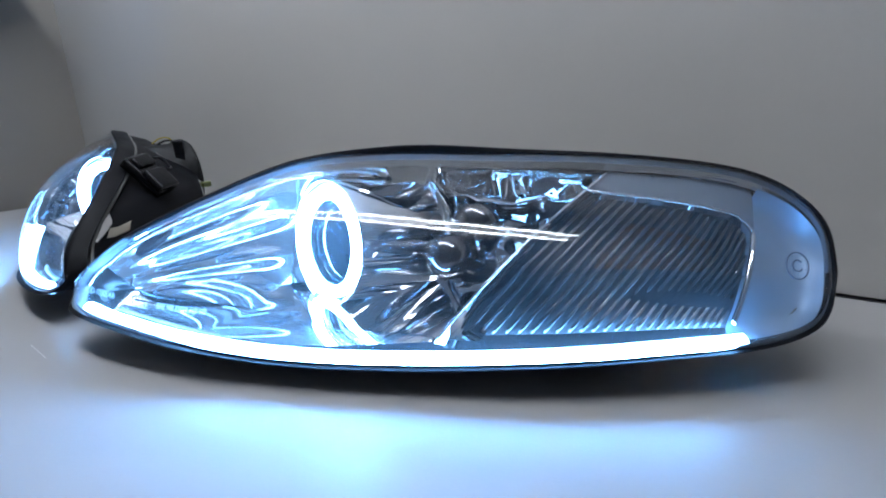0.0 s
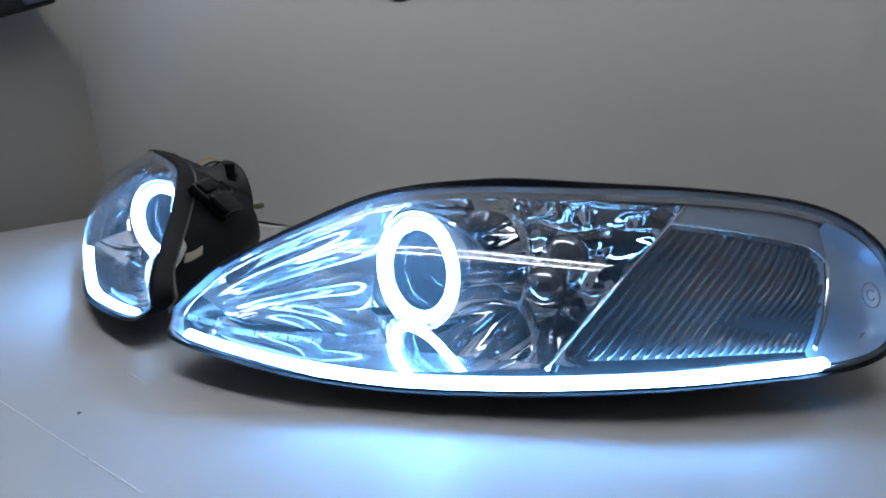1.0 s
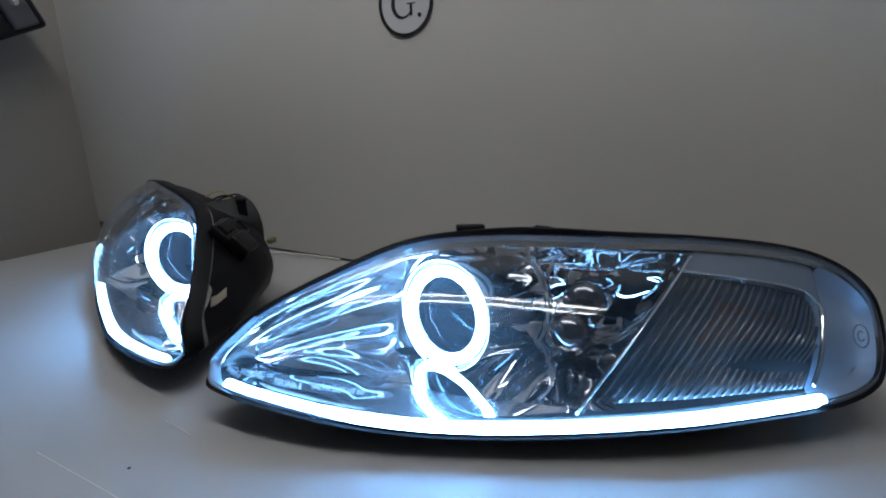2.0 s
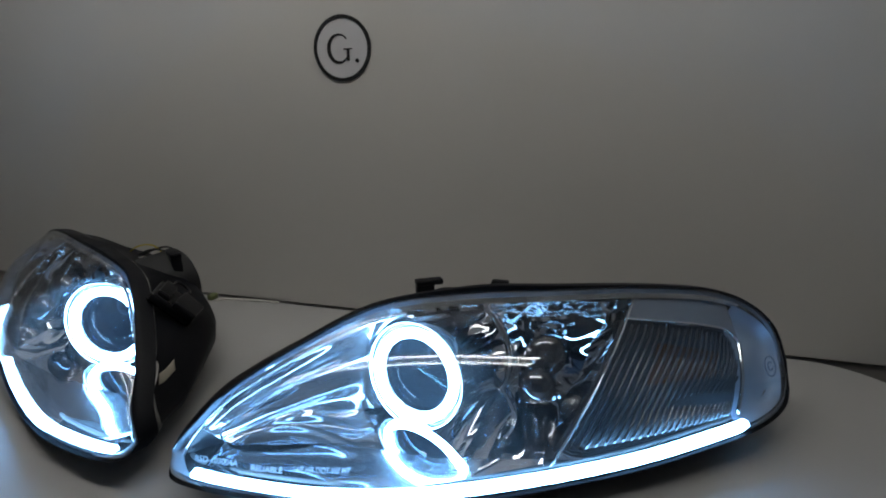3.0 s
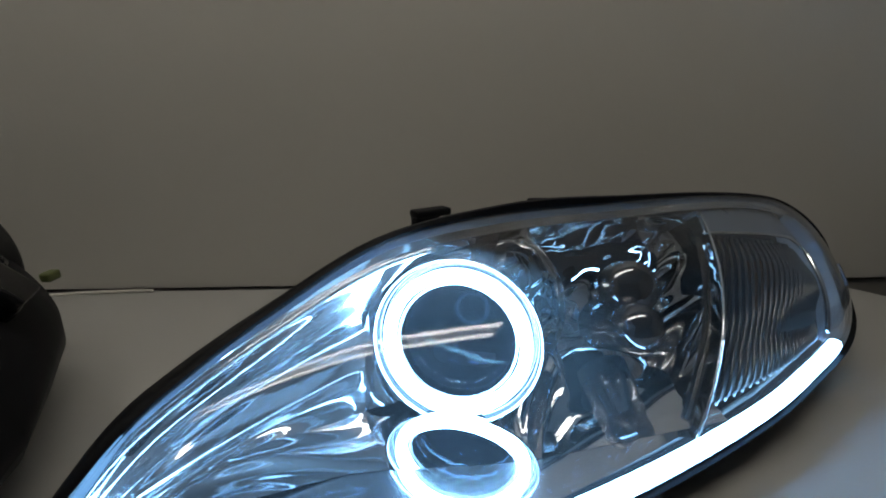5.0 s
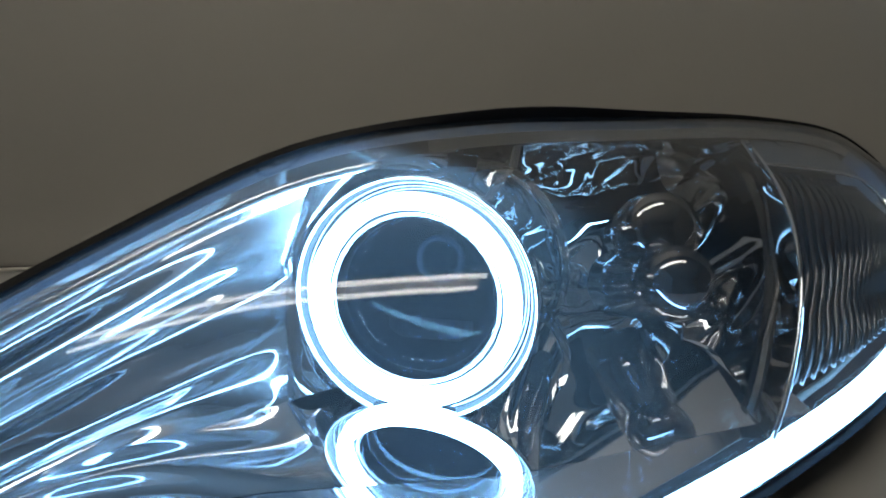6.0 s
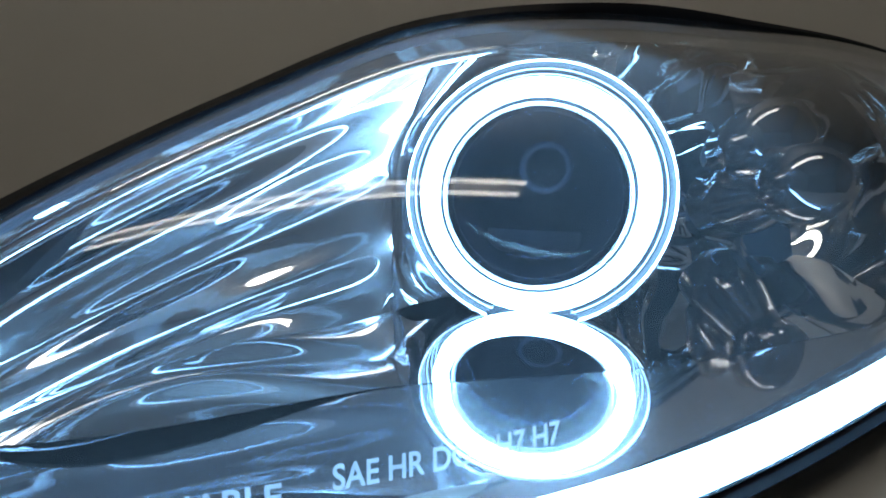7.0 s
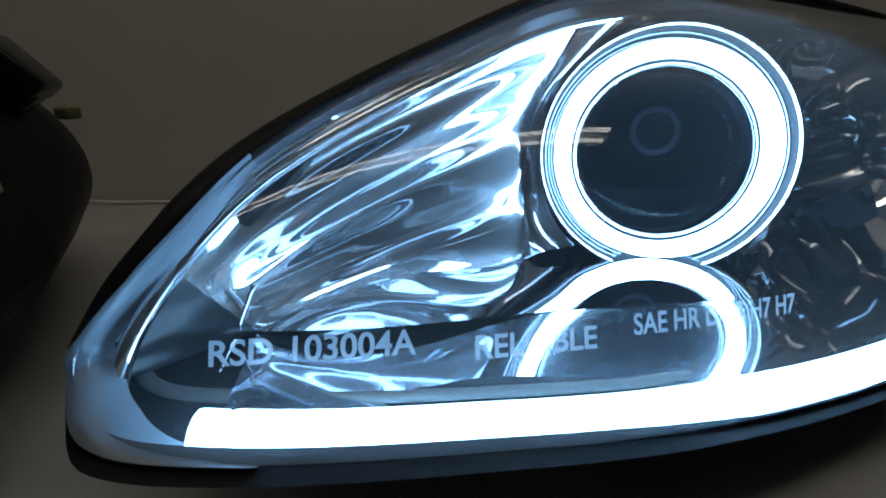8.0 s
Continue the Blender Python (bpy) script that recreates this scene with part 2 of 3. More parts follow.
def build_table():
    table = holder("work_table", pose(-0.215, -0.06, FLOOR_Z), "white laminate work table with rounded corners and steel legs", "table")
    x0, x1, y0, y1 = -1.012 + 0.215, 0.572 + 0.215, -0.45 + 0.06, 0.317 + 0.06
    top = -FLOOR_Z
    sharp(part("tabletop", rounded_slab(x0, x1, y0, y1, 0.105, top - 0.024, top), M_TABLE, table, "smooth white laminate top with small specks"))
    sharp(part("edge_band", rounded_slab(x0 + 0.002, x1 - 0.002, y0 + 0.002, y1 - 0.002, 0.103, top - 0.03, top - 0.0245), M_EDGE, table))
    for x in (x0 + 0.12, x1 - 0.12):
        for y in (y0 + 0.1, y1 - 0.1):
            part("leg", rounded_box((0.04, 0.04, top - 0.031), (x, y, (top - 0.031) / 2), 0.004), M_STEEL, table, smooth=False)
    # long fine scratches and a speck in the laminate
    for x, y, length, turn in ((-0.205, -0.2457, 0.150, 0), (-0.092, -0.2459, 0.064, 0.3), (-0.201, -0.1713, 0.040, -5)):
        scratch = rounded_box((length, 0.0007, 0.0003), (0, 0, 0), 0)
        bmesh.ops.transform(scratch, matrix=pose(x + 0.215, y + 0.06, top + 0.00012, 0, 0, turn), verts=scratch.verts[:])
        part("scratch", scratch, M_SCRATCH, table, "fine pale scratch in the laminate", smooth=False)
    part("speck", turned([(0.0, 0.0006), (0.0012, 0.0004), (0.0015, 0.0)], 10, pose(0.0263, -0.1626, top)), M_DARK, table, "tiny dark speck")
    return table


build_table()

# ---- headlight shape ----
# rim of the lens from the pointed tip to the blunt end: upper and lower edge
RIM_TOP = [(-0.196, -0.132, 0.051), (-0.179, -0.1194, 0.0727), (-0.1577, -0.0925, 0.0959), (-0.1111, -0.0471, 0.1244), (-0.0482, 0.0017, 0.1527), (0.0311, 0.0345, 0.1626),
           (0.1207, 0.070, 0.1625), (0.2104, 0.1085, 0.1605), (0.29, 0.142, 0.152), (0.335, 0.155, 0.136), (0.364, 0.152, 0.110), (0.375, 0.134, 0.074)]
RIM_LOW = [(-0.196, -0.132, 0.047), (-0.188, -0.143, 0.037), (-0.162, -0.147, 0.0345), (-0.112, -0.143, 0.032), (-0.048, -0.129, 0.026), (0.03, -0.101, 0.021),
           (0.12, -0.062, 0.023), (0.21, -0.016, 0.028), (0.28, 0.030, 0.032), (0.334, 0.069, 0.036), (0.366, 0.102, 0.046), (0.375, 0.127, 0.066)]
BACK = Vector((-0.30, 0.95, -0.03)).normalized()
MIDDLE = Vector((0.085, 0.01, 0.095))
BULGE = 0.165


def spline(points, u):
    """A smooth curve through the points, u from 0 to 1."""
    s = min(max(u, 0.0), 1.0) * (len(points) - 1)
    i = min(int(s), len(points) - 2)
    t = s - i
    p = [Vector(points[min(max(k, 0), len(points) - 1)]) for k in (i - 1, i, i + 1, i + 2)]
    return 0.5 * ((2 * p[1]) + (p[2] - p[0]) * t + (2 * p[0] - 5 * p[1] + 4 * p[2] - p[3]) * t * t + (3 * p[1] - p[0] - 3 * p[2] + p[3]) * t ** 3)


def along(x):
    """The place along the rim at which the lower edge has this x."""
    lo, hi = 0.0, 1.0
    for _ in range(40):
        mid = (lo + hi) / 2
        if spline(RIM_LOW, mid).x < x:
            lo = mid
        else:
            hi = mid
    return lo


def outward(u):
    e = 0.01
    a, b = max(0.02, u - e), min(0.98, u + e)
    run = (spline(RIM_TOP, b) + spline(RIM_LOW, b)) - (spline(RIM_TOP, a) + spline(RIM_LOW, a))
    m = min(max(u, 0.04), 0.96)
    rise = spline(RIM_TOP, m) - spline(RIM_LOW, m)
    return run.cross(rise).normalized()


def skin(u, v, inset=0.0):
    """A point of the outer lens, from the lower edge (v 0) to the upper (v 1), moved inwards by inset."""
    low, top = spline(RIM_LOW, u), spline(RIM_TOP, u)
    n = outward(u)
    k = min(1.0, max(0.0, (0.405 - u) / 0.26))
    crown = 0.81 + 0.42 * k * k * (3 - 2 * k)
    return low.lerp(top, v) + n * ((top - low).length * BULGE * min(1.0, (1 - u) / 0.25) * math.sin(math.pi * min(max(v, 0.0), 1.0) ** crown) - inset)


def on_lens(x, z):
    """The (u, v) of the lens at this x and height."""
    u, v = along(x), 0.5
    for _ in range(60):
        p = skin(u, v)
        u = min(max(u + (x - p.x) * 1.2, 0.0), 1.0)
        v = min(max(v + (z - p.z) * 5.0, 0.0), 1.0)
    return u, v


def rim(s):
    """The closed rim, s from 0 to 1: along the lower edge and back along the upper one."""
    return spline(RIM_LOW, 2 * s) if s <= 0.5 else spline(RIM_TOP, 2 - 2 * s)


RING = Vector((-0.0072, -0.0072, 0.0839))
RING_AXIS = Vector((-0.2456, -0.9617, 0.1217)).normalized()
BULB = Vector((0.1159, 0.0012, 0.0876))


def facing(place, axis):
    """A pose whose local z runs along axis."""
    return Matrix.Translation(place) @ axis.to_track_quat("Z", "Y").to_matrix().to_4x4()


def letters(text, size):
    """The outline of a text as flat triangles: points and faces."""
    curve = bpy.data.curves.new("letters", "FONT")
    curve.body, curve.size, curve.offset = text, size, 0.02
    ob = bpy.data.objects.new("letters", curve)
    mesh = bpy.data.meshes.new_from_object(ob)
    pts = [v.co.copy() for v in mesh.vertices]
    faces = [tuple(p.vertices) for p in mesh.polygons]
    bpy.data.objects.remove(ob)
    bpy.data.meshes.remove(mesh)
    bpy.data.curves.remove(curve)
    return pts, faces


def islands(count, faces):
    """The faces sorted into connected pieces."""
    root = list(range(count))

    def find(k):
        while root[k] != k:
            k = root[k]
        return k
    for f in faces:
        for k in f[1:]:
            root[find(k)] = find(f[0])
    pieces = {}
    for f in faces:
        pieces.setdefault(find(f[0]), []).append(f)
    return list(pieces.values())


def band(u0, u1, v0, v1, inset0, inset1, nu=60, nv=6):
    """A strip that follows the lens from u0 to u1, between two heights and two insets."""
    return sheet(lambda a, b: skin(u0 + (u1 - u0) * a, v0 + (v1 - v0) * b, inset0 + (inset1 - inset0) * b), nu, nv)


def build_headlight(place, mirrored, label):
    lamp = holder("headlight", place, label, "headlight", "pair of headlights")
    flip = Matrix.Diagonal((-1, 1, 1, 1)) if mirrored else Matrix.Identity(4)
    base = flip @ Matrix.Translation((0.195, 0.135, 0.0))

    def add(name, bm, mat, parent=None, text="", smooth=True, edge=None):
        bmesh.ops.transform(bm, matrix=base, verts=bm.verts[:])
        ob = part(name, bm, mat, parent or lamp, text, smooth)
        if edge:
            sharp(ob, edge)
        return ob

    # outer lens with thickness
    def lens_point(a, b):
        return skin(0.5 - 0.5 * math.cos(math.pi * a), 0.5 - 0.5 * math.cos(math.pi * b))
    lens = add("lens", sheet(lens_point, 90, 30), M_LENS, text="clear glossy outer lens")
    thick = lens.modifiers.new("thickness", "SOLIDIFY")
    thick.thickness, thick.offset, thick.material_offset = 0.0025, -1, 1
    lens.data.materials.append(M_LENS_INNER)

    # black rim and body behind it: the flange is widest along the slanting upper edge
    def flange(u):
        return 0.15 + 0.85 * min(1.0, u / 0.06) + 1.4 * min(1.0, u / 0.12) * (1.0 - 0.75 * min(1.0, max(0.0, (u - 0.42) / 0.35)))

    def body_point(s, k):
        p = rim(s)
        away = (p - MIDDLE)
        away -= BACK * away.dot(BACK)
        away.normalize()
        row = min(max(k, 0.0), 1.0) * (len(BODY_PROFILE) - 1)
        i = min(int(row), len(BODY_PROFILE) - 2)
        out, back, shrink, lip, upper, lower = (a + (b - a) * (row - i) for a, b in zip(BODY_PROFILE[i], BODY_PROFILE[i + 1]))
        out *= flange(2 - 2 * s) if s > 0.5 else 0.15 + 0.65 * min(1.0, max(0.0, s - 0.03) / 0.05)
        under = min(1.0, max(0.0, (s - 0.03) / 0.02), max(0.0, (0.5 - s) / 0.02)) if s < 0.5 else 0.0
        ease = min(1.0, max(0.0, (back - 0.04) / 0.075))
        turn = math.pi + 2 * math.pi * s
        oval = MIDDLE + BACK * back + Vector((0.90, 0.43, 0)) * (0.19 * shrink / 0.68 * math.cos(turn)) + Vector((0, 0, -0.027 + 0.062 * shrink / 0.68 * math.sin(turn)))
        q = MIDDLE + (p - MIDDLE) * shrink + away * out + BACK * back + Vector((0.1, -0.95, -0.08)) * (lip * under)
        if p.z > MIDDLE.z:
            side = min(1.0, max(0.0, (0.06 - p.x) / 0.16))
            upper *= 1 - 0.32 * side * min(1.0, back / 0.07)
        q.z += (p.z - MIDDLE.z) * ((upper if p.z > MIDDLE.z else lower) - shrink)
        q = q.lerp(oval, ease)
        q.z += max(0.0, 0.0004 - (place @ base @ q).z)
        return q
    add("housing", sheet(lambda a, b: body_point(a, b), 150, len(BODY_PROFILE) - 1, loop_u=True), M_BLACK, text="black plastic lamp housing and rim", edge=50)
    back_ring = [body_point(k / 60, 1.0) for k in range(60)]
    cap = bmesh.new()
    cap.faces.new([cap.verts.new(p) for p in back_ring])
    add("back_cover", cap, M_BLACK, smooth=False)

    # grey sealant line between lens frame and housing
    seam = [body_point(k / 120, 5 / (len(BODY_PROFILE) - 1)) for k in range(120)]
    add("sealant_bead", tube_along([p + (p - MIDDLE).normalized() * 0.001 + Vector((noise.noise(p * 60), noise.noise(p * 60 + Vector((9, 0, 0))), noise.noise(p * 60 + Vector((0, 9, 0))))) * 0.0008 for p in seam], 0.0021, 8, closed=True), M_SEAL, text="uneven grey sealant bead")

    # silver inner frame behind the edge of the lens
    add("upper_bezel", band(0.02, 0.985, 0.995, 0.968, 0.003, 0.006, 90, 4), M_FROST, text="grey frame along the upper edge")
    add("upper_trim", band(0.02, 0.80, 0.968, 0.940, 0.006, 0.011, 90, 4), M_CHROME, text="chrome lip under the upper edge")
    u_end = along(0.313)
    add("end_bezel", sheet(lambda a, b: skin(u_end + (0.962 - u_end) * a, 0.05 + 0.88 * b, 0.006 + 0.024 * (1 - a ** 3) * (1 - (2 * b - 1) ** 6)), 24, 24), M_SILVER, text="broad pale silver panel at the blunt end")

    def tip_point(a, b):
        w = -0.20 + 0.36 * a
        edge = spline(RIM_LOW, -w) if w < 0 else spline(RIM_TOP, w)
        inner = (skin(abs(w) + 0.16, 0.5) - edge).normalized()
        return edge.lerp(edge + inner * (0.0095 * min(1.0, (w + 0.205) / 0.12, max(0.0, 0.16 - w) / 0.20)), b) + outward(0.1) * (0.0014 - 0.0085 * b * b) + inner * 0.0010
    add("tip_bezel", sheet(tip_point, 70, 6), M_PALE, text="pale inner edge of the lens round the tip")
    add("edge_bead", tube_along([skin(0.060 + 0.34 * k / 60, 0.12 + 0.80 * min(1.0, k / 9) ** 0.7, 0.0115) for k in range(61)], 0.0022, 10), M_CHROME, text="thin chrome edge round the fan")

    # light bar along the lower edge
    u0, u1 = along(-0.160), along(0.322)

    def bar_point(u):
        tall = (spline(RIM_TOP, u) - spline(RIM_LOW, u)).length
        return skin(u, 0.0066 / tall, 0.0084)
    bar = tube_along([bar_point(u0 + (u1 - u0) * k / 80) for k in range(81)], 0.0056, 12)
    add("lower_bezel", sheet(lambda a, b: skin(0.06 + 0.90 * a, (0.0026 + 0.0022 * max(0.0, 1 - a / 0.5) + 0.0040 * max(0.0, a / 0.5 - 1)) * b / (spline(RIM_TOP, 0.06 + 0.90 * a) - spline(RIM_LOW, 0.06 + 0.90 * a)).length, 0.0010 + 0.0008 * b), 90, 3), M_PALE, text="pale lower edge of the lens")
    glowing = add("light_bar", bar, M_LED, text="glowing white-blue light bar")
    stub = along(-0.1675)

    # channel added to keep the bar's light off the near table
    def channel_point(a, b):
        u = stub - 0.004 + (u1 + 0.006 - stub) * a
        turn = radians(140 + 162 * b)
        rise = (spline(RIM_TOP, u) - spline(RIM_LOW, u)).normalized()
        return bar_point(u) + (outward(u) * math.cos(turn) + rise * math.sin(turn)) * 0.0066
    add("bar_channel", sheet(channel_point, 80, 10), M_BLACK, text="black channel round the light bar, added to shade the table")
    add("bar_end", tube_along([bar_point(stub + (u0 - 0.004 - stub) * k / 4) for k in range(5)], 0.0054, 12), M_LED, glowing)

    # chrome bowl behind everything
    def bowl_point(a, b):
        u = 0.455 + 0.48 * a
        ends = min(1.0, 0.4 + a / 0.2, (1 - a) / 0.2)
        ends = ends * ends * (3 - 2 * ends)
        top = skin(u, 0.945, 0.012)
        mid = math.exp(-((u - 0.46) / 0.14) ** 2)
        rear = top + Vector((-0.01, 0.030 + (0.045 + 0.055 * mid) * ends, -0.045))
        foot = Vector((top.x, top.y + 0.012 + 0.01 * ends, 0.034))
        p = foot * (1 - b) ** 2 + rear * (2 * b * (1 - b)) + top * b ** 2
        ridge = abs(noise.noise(p * 34 + Vector((5, 2, 1))))
        wave = noise.noise(p * 19) * 0.014 + (0.002 + 0.008 * (1 - b)) * (ridge - 0.25) + noise.noise(p * 40 + Vector((3, 1, 0))) * 0.0050 * (1 - 0.75 * b) + 0.0032 * math.sin(15 * b + 6 * a + 3.0 * noise.noise(p * 15))
        return p + outward(u) * wave * ends
    add("reflector_bowl", sheet(bowl_point, 180, 110), M_CHROME_WORN, text="wavy chrome reflector bowl")

    # fluted fan beside the projector
    apex = Vector((-0.168, -0.098, 0.040))

    def fan_point(a, r):
        low = apex.lerp(Vector((-0.070, -0.002, 0.030)), r)
        u = 0.085 + (0.365 - 0.085) * r
        high = skin(u, 0.94, 0.013)
        p = low.lerp(high, a)
        n = Vector((0.62, -0.76, 0.20)).normalized()
        fold = math.sin(2 * math.pi * (2.7 * a ** 0.85 + 0.16 * r) + 0.8) + 0.20 * math.sin(2 * math.pi * 5.6 * a - 3 * r) + 0.15 * noise.noise(p * 18)
        deep = 0.0046 * min(1.0, 0.25 + 1.2 * r) * min(1.0, r * 2.0) * (1 - r ** 4)
        hollow = 0.010 * math.sin(math.pi * min(1.0, r)) + 0.016 * math.sin(math.pi * a ** 1.4) * r
        return p - n * hollow + n * deep * fold
    add("fluted_reflector", sheet(fan_point, 140, 70), M_CHROME_FAN, text="fluted chrome reflector fan")

    # small chrome gusset between fan and tip; dark material paints its dark reflections
    def gusset_point(a, b):
        inner = apex.lerp(skin(0.085, 0.94, 0.013), a)
        outer = skin(0.028, 0.12 + 0.80 * a, 0.010)
        return inner.lerp(outer, b) + Vector((0.3, -0.9, 0)) * (0.0004 * noise.noise(Vector((a * 3, b * 2, 2))))
    add("tip_reflector", sheet(gusset_point, 24, 12), M_PLUG, text="small chrome facet in the pointed tip, its dark reflections put into the colour")

    add("tip_ridge", tube_along([spline([apex + Vector((0.001, -0.001, 0.015)), apex + Vector((-0.005, -0.004, 0.0)), apex + Vector((-0.011, -0.012, -0.014))], k / 12) for k in range(13)], 0.0009, 8), M_CHROME)

    # chrome floor that slopes towards the front
    def level(x, y):
        return 0.0325 + 0.050 * x + 0.080 * (y + 0.02) + 0.040 * max(0.0, x - 0.05)

    def crease(x):
        y = -0.0555 + 0.13 * max(0.0, x - 0.03)
        on_floor = Vector((x, y, level(x, y)))
        k = min(1.0, max(0.0, (x + 0.168) / 0.11))
        return apex.lerp(on_floor, k * k * (3 - 2 * k)) if k < 1 else on_floor

    def floor_point(a, b):
        x = -0.168 + 0.330 * a
        c = crease(x)
        y = c.y + max(0.001, min(0.095, -0.090 + (x + 0.168) * 1.12) - c.y) * b
        return Vector((x, y, c.z + level(x, y) - level(x, c.y) + 0.0003 * noise.noise(Vector((x * 25, y * 25, 1)))))
    add("chrome_floor", sheet(floor_point, 66, 24), M_CHROME, text="mirror chrome floor of the lamp")

    def ledge_point(a, b):
        x = -0.163 + 0.291 * a
        c = crease(x)
        front = skin(along(x), 0.08, 0.015)
        front.z = c.z - 0.0022
        return c.lerp(front, b) - Vector((0, 0, 0.0002))
    add("front_ledge", sheet(ledge_point, 60, 8), M_LEDGE, text="shallow chrome ledge behind the light bar")

    # projector: shroud, ring light, trims and glass
    spot = facing(RING, RING_AXIS)
    shroud = add("projector_shroud", turned([(0.0570, 0.001), (0.0572, -0.001), (0.0575, -0.014), (0.0590, -0.035), (0.0625, -0.060), (0.0675, -0.082), (0.0695, -0.086), (0.0720, -0.0855), (0.0730, -0.088), (0.0720, -0.094)], 96, spot), M_CHROME, text="chrome barrel round the projector")
    add("trim_ring", turned([(0.0555, 0.0), (0.0558, 0.0020), (0.0566, 0.0024), (0.0571, 0.0008)], 96, spot), M_CHROME, shroud)
    add("ring_seat", turned([(0.0370, -0.016), (0.0412, -0.0125), (0.0505, -0.0125), (0.0535, -0.008), (0.0555, 0.0)], 72, spot), M_RUBBER, shroud, "dark seat of the halo ring")
    for r, deep in ((0.0508, -0.0118), (0.0522, -0.0085), (0.0538, -0.0050)):
        add("ring_step", turned([(r - 0.0004, deep - 0.0008), (r - 0.0002, deep + 0.0004), (r + 0.0004, deep + 0.0006), (r + 0.0008, deep - 0.0002)], 96, spot), M_CHROME_DARK, shroud)
    ring = add("halo_ring", turned([(0.0425, -0.005), (0.0421, 0.0005), (0.0431, 0.0035), (0.0459, 0.0050), (0.0487, 0.0035), (0.0497, 0.0005), (0.0493, -0.005)], 96, spot), M_RING, text="glowing white-blue halo ring")
    add("inner_trim", turned([(0.0412, -0.008), (0.0405, -0.004), (0.0398, -0.002), (0.0390, -0.002), (0.0384, -0.005), (0.0374, -0.012)], 72, spot), M_CHROME, shroud)
    glass = [(0.0376, -0.012)] + [(0.0376 * math.cos(radians(a)), -0.012 + 0.0040 * math.sin(radians(a))) for a in range(10, 90, 8)] + [(0, -0.008)]
    add("projector_lens", turned(glass, 64, spot), M_PROJECTOR, text="dark convex projector glass")
    cup = [(0.0372, -0.012), (0.036, -0.03), (0.026, -0.055), (0.012, -0.066), (0, -0.067)]
    add("projector_cup", turned(cup, 48, spot), M_DARK, shroud)
    shield = rounded_box((0.046, 0.012, 0.0015), (0, -0.024, -0.036), 0.0004)
    bmesh.ops.transform(shield, matrix=spot, verts=shield.verts[:])
    add("cutoff_shield", shield, M_DARK, shroud, smooth=False)
    clipring = turned([(0.010, -0.040), (0.0115, -0.039), (0.0130, -0.040)], 32, spot @ Matrix.Translation((0.004, 0.013, 0)))
    add("bulb_retainer", clipring, M_STEEL, shroud)

    # flare between barrel and fan
    def flare_point(a, b):
        turn = radians(232 - 128 * a)
        start = fan_point(a, 1.0)
        end = spot @ Vector((0.0576 * math.cos(turn), 0.0576 * math.sin(turn), -0.007))
        sag = 0.0045 * math.sin(math.pi * b) * (0.6 + 0.6 * math.sin(8 * a + 1))
        return start.lerp(end, b) - Vector((0.35, 0.9, 0)) * sag + Vector((0, 0, 0.002 * math.sin(11 * a + 4 * b)))
    add("barrel_flare", sheet(flare_point, 60, 20), M_CHROME_FAN, text="flared chrome collar between barrel and fan")

    # smooth chrome roof between the barrel and the upper edge of the lens
    def roof_point(a, b):
        edge = skin(0.335 + 0.16 * a, 0.945, 0.011)
        turn = radians(104 - 46 * a)
        deep = 0.012 + 0.070 * a
        r = 0.0572 + 0.010 * a
        rest = spot @ Vector((r * math.cos(turn), r * math.sin(turn), -deep))
        return edge.lerp(rest, b) + Vector((0, 0.012, 0.004)) * math.sin(math.pi * b)
    add("projector_roof", sheet(roof_point, 40, 14), M_CHROME, text="smooth chrome roof over the projector")

    # side lamp bulb in its chrome socket
    out_axis = Vector((0.05, -0.93, 0.35)).normalized()
    seat = facing(BULB, out_axis)
    socket = add("bulb_socket", turned([(0.0, -0.055), (0.020, -0.055), (0.019, -0.03), (0.014, -0.012), (0.0135, -0.008), (0.009, -0.010), (0.0, -0.012)], 40, seat), M_CHROME_DARK, text="chrome socket of the side lamp")
    ball = [(0.0185 * math.cos(radians(a)), 0.0185 * math.sin(radians(a))) for a in range(-80, 90, 10)]
    add("bulb_glass", turned([(0, -0.0185)] + ball + [(0, 0.0185)], 40, seat), M_BALL, socket, "round bulb with a dark chrome coating")
    hood = facing(BULB + Vector((0.006, 0.030, 0.018)), out_axis)
    add("bulb_hood", turned([(0.006, -0.03), (0.018, -0.028), (0.021, -0.008), (0.0195, 0.006), (0.012, 0.011), (0, 0.013)], 36, hood), M_CHROME_DARK, socket)

    # turn signal: dividing wall, ribbed cover, amber reflector behind
    (ul, _), (uh, _) = on_lens(0.136, 0.046), on_lens(0.214, 0.151)

    def edge_u(v):
        return ul + (uh - ul) * v

    def wall_point(a, b):
        p = skin(edge_u(a), 0.085 + 0.835 * a, 0.003 + 0.009 * a + 0.060 * b) + Vector((-0.008, 0, 0)) * b
        return p + Vector((0.8, 0.5, 0)) * (0.016 * math.sin(math.pi * b) * (1 - 0.5 * a) + 0.007 * b * noise.noise(p * 30) + 0.004 * b * math.sin(16 * a + 5 * b))
    add("signal_wall", sheet(wall_point, 60, 40), M_CHROME_WORN, text="curved chrome wall beside the turn signal")
    RIBS = 26
    u_right = along(0.313)

    def panel(a, v, inset):
        u = edge_u((v - 0.10) / 0.84)
        return skin(u + (u_right - u) * a, v, inset)

    def panel_top(a):
        return 0.80 - 0.09 * a - 0.07 * max(0.0, (a - 0.8) / 0.2) ** 2

    cover = add("ribbed_cover", sheet(lambda a, b: panel(a, 0.135 + (panel_top(a) - 0.135) * b, 0.0235), 30, 12), M_DARK, text="clear ribbed signal cover over a dark backing")
    first = edge_u(0.04)
    gap = (u_right - first) / RIBS
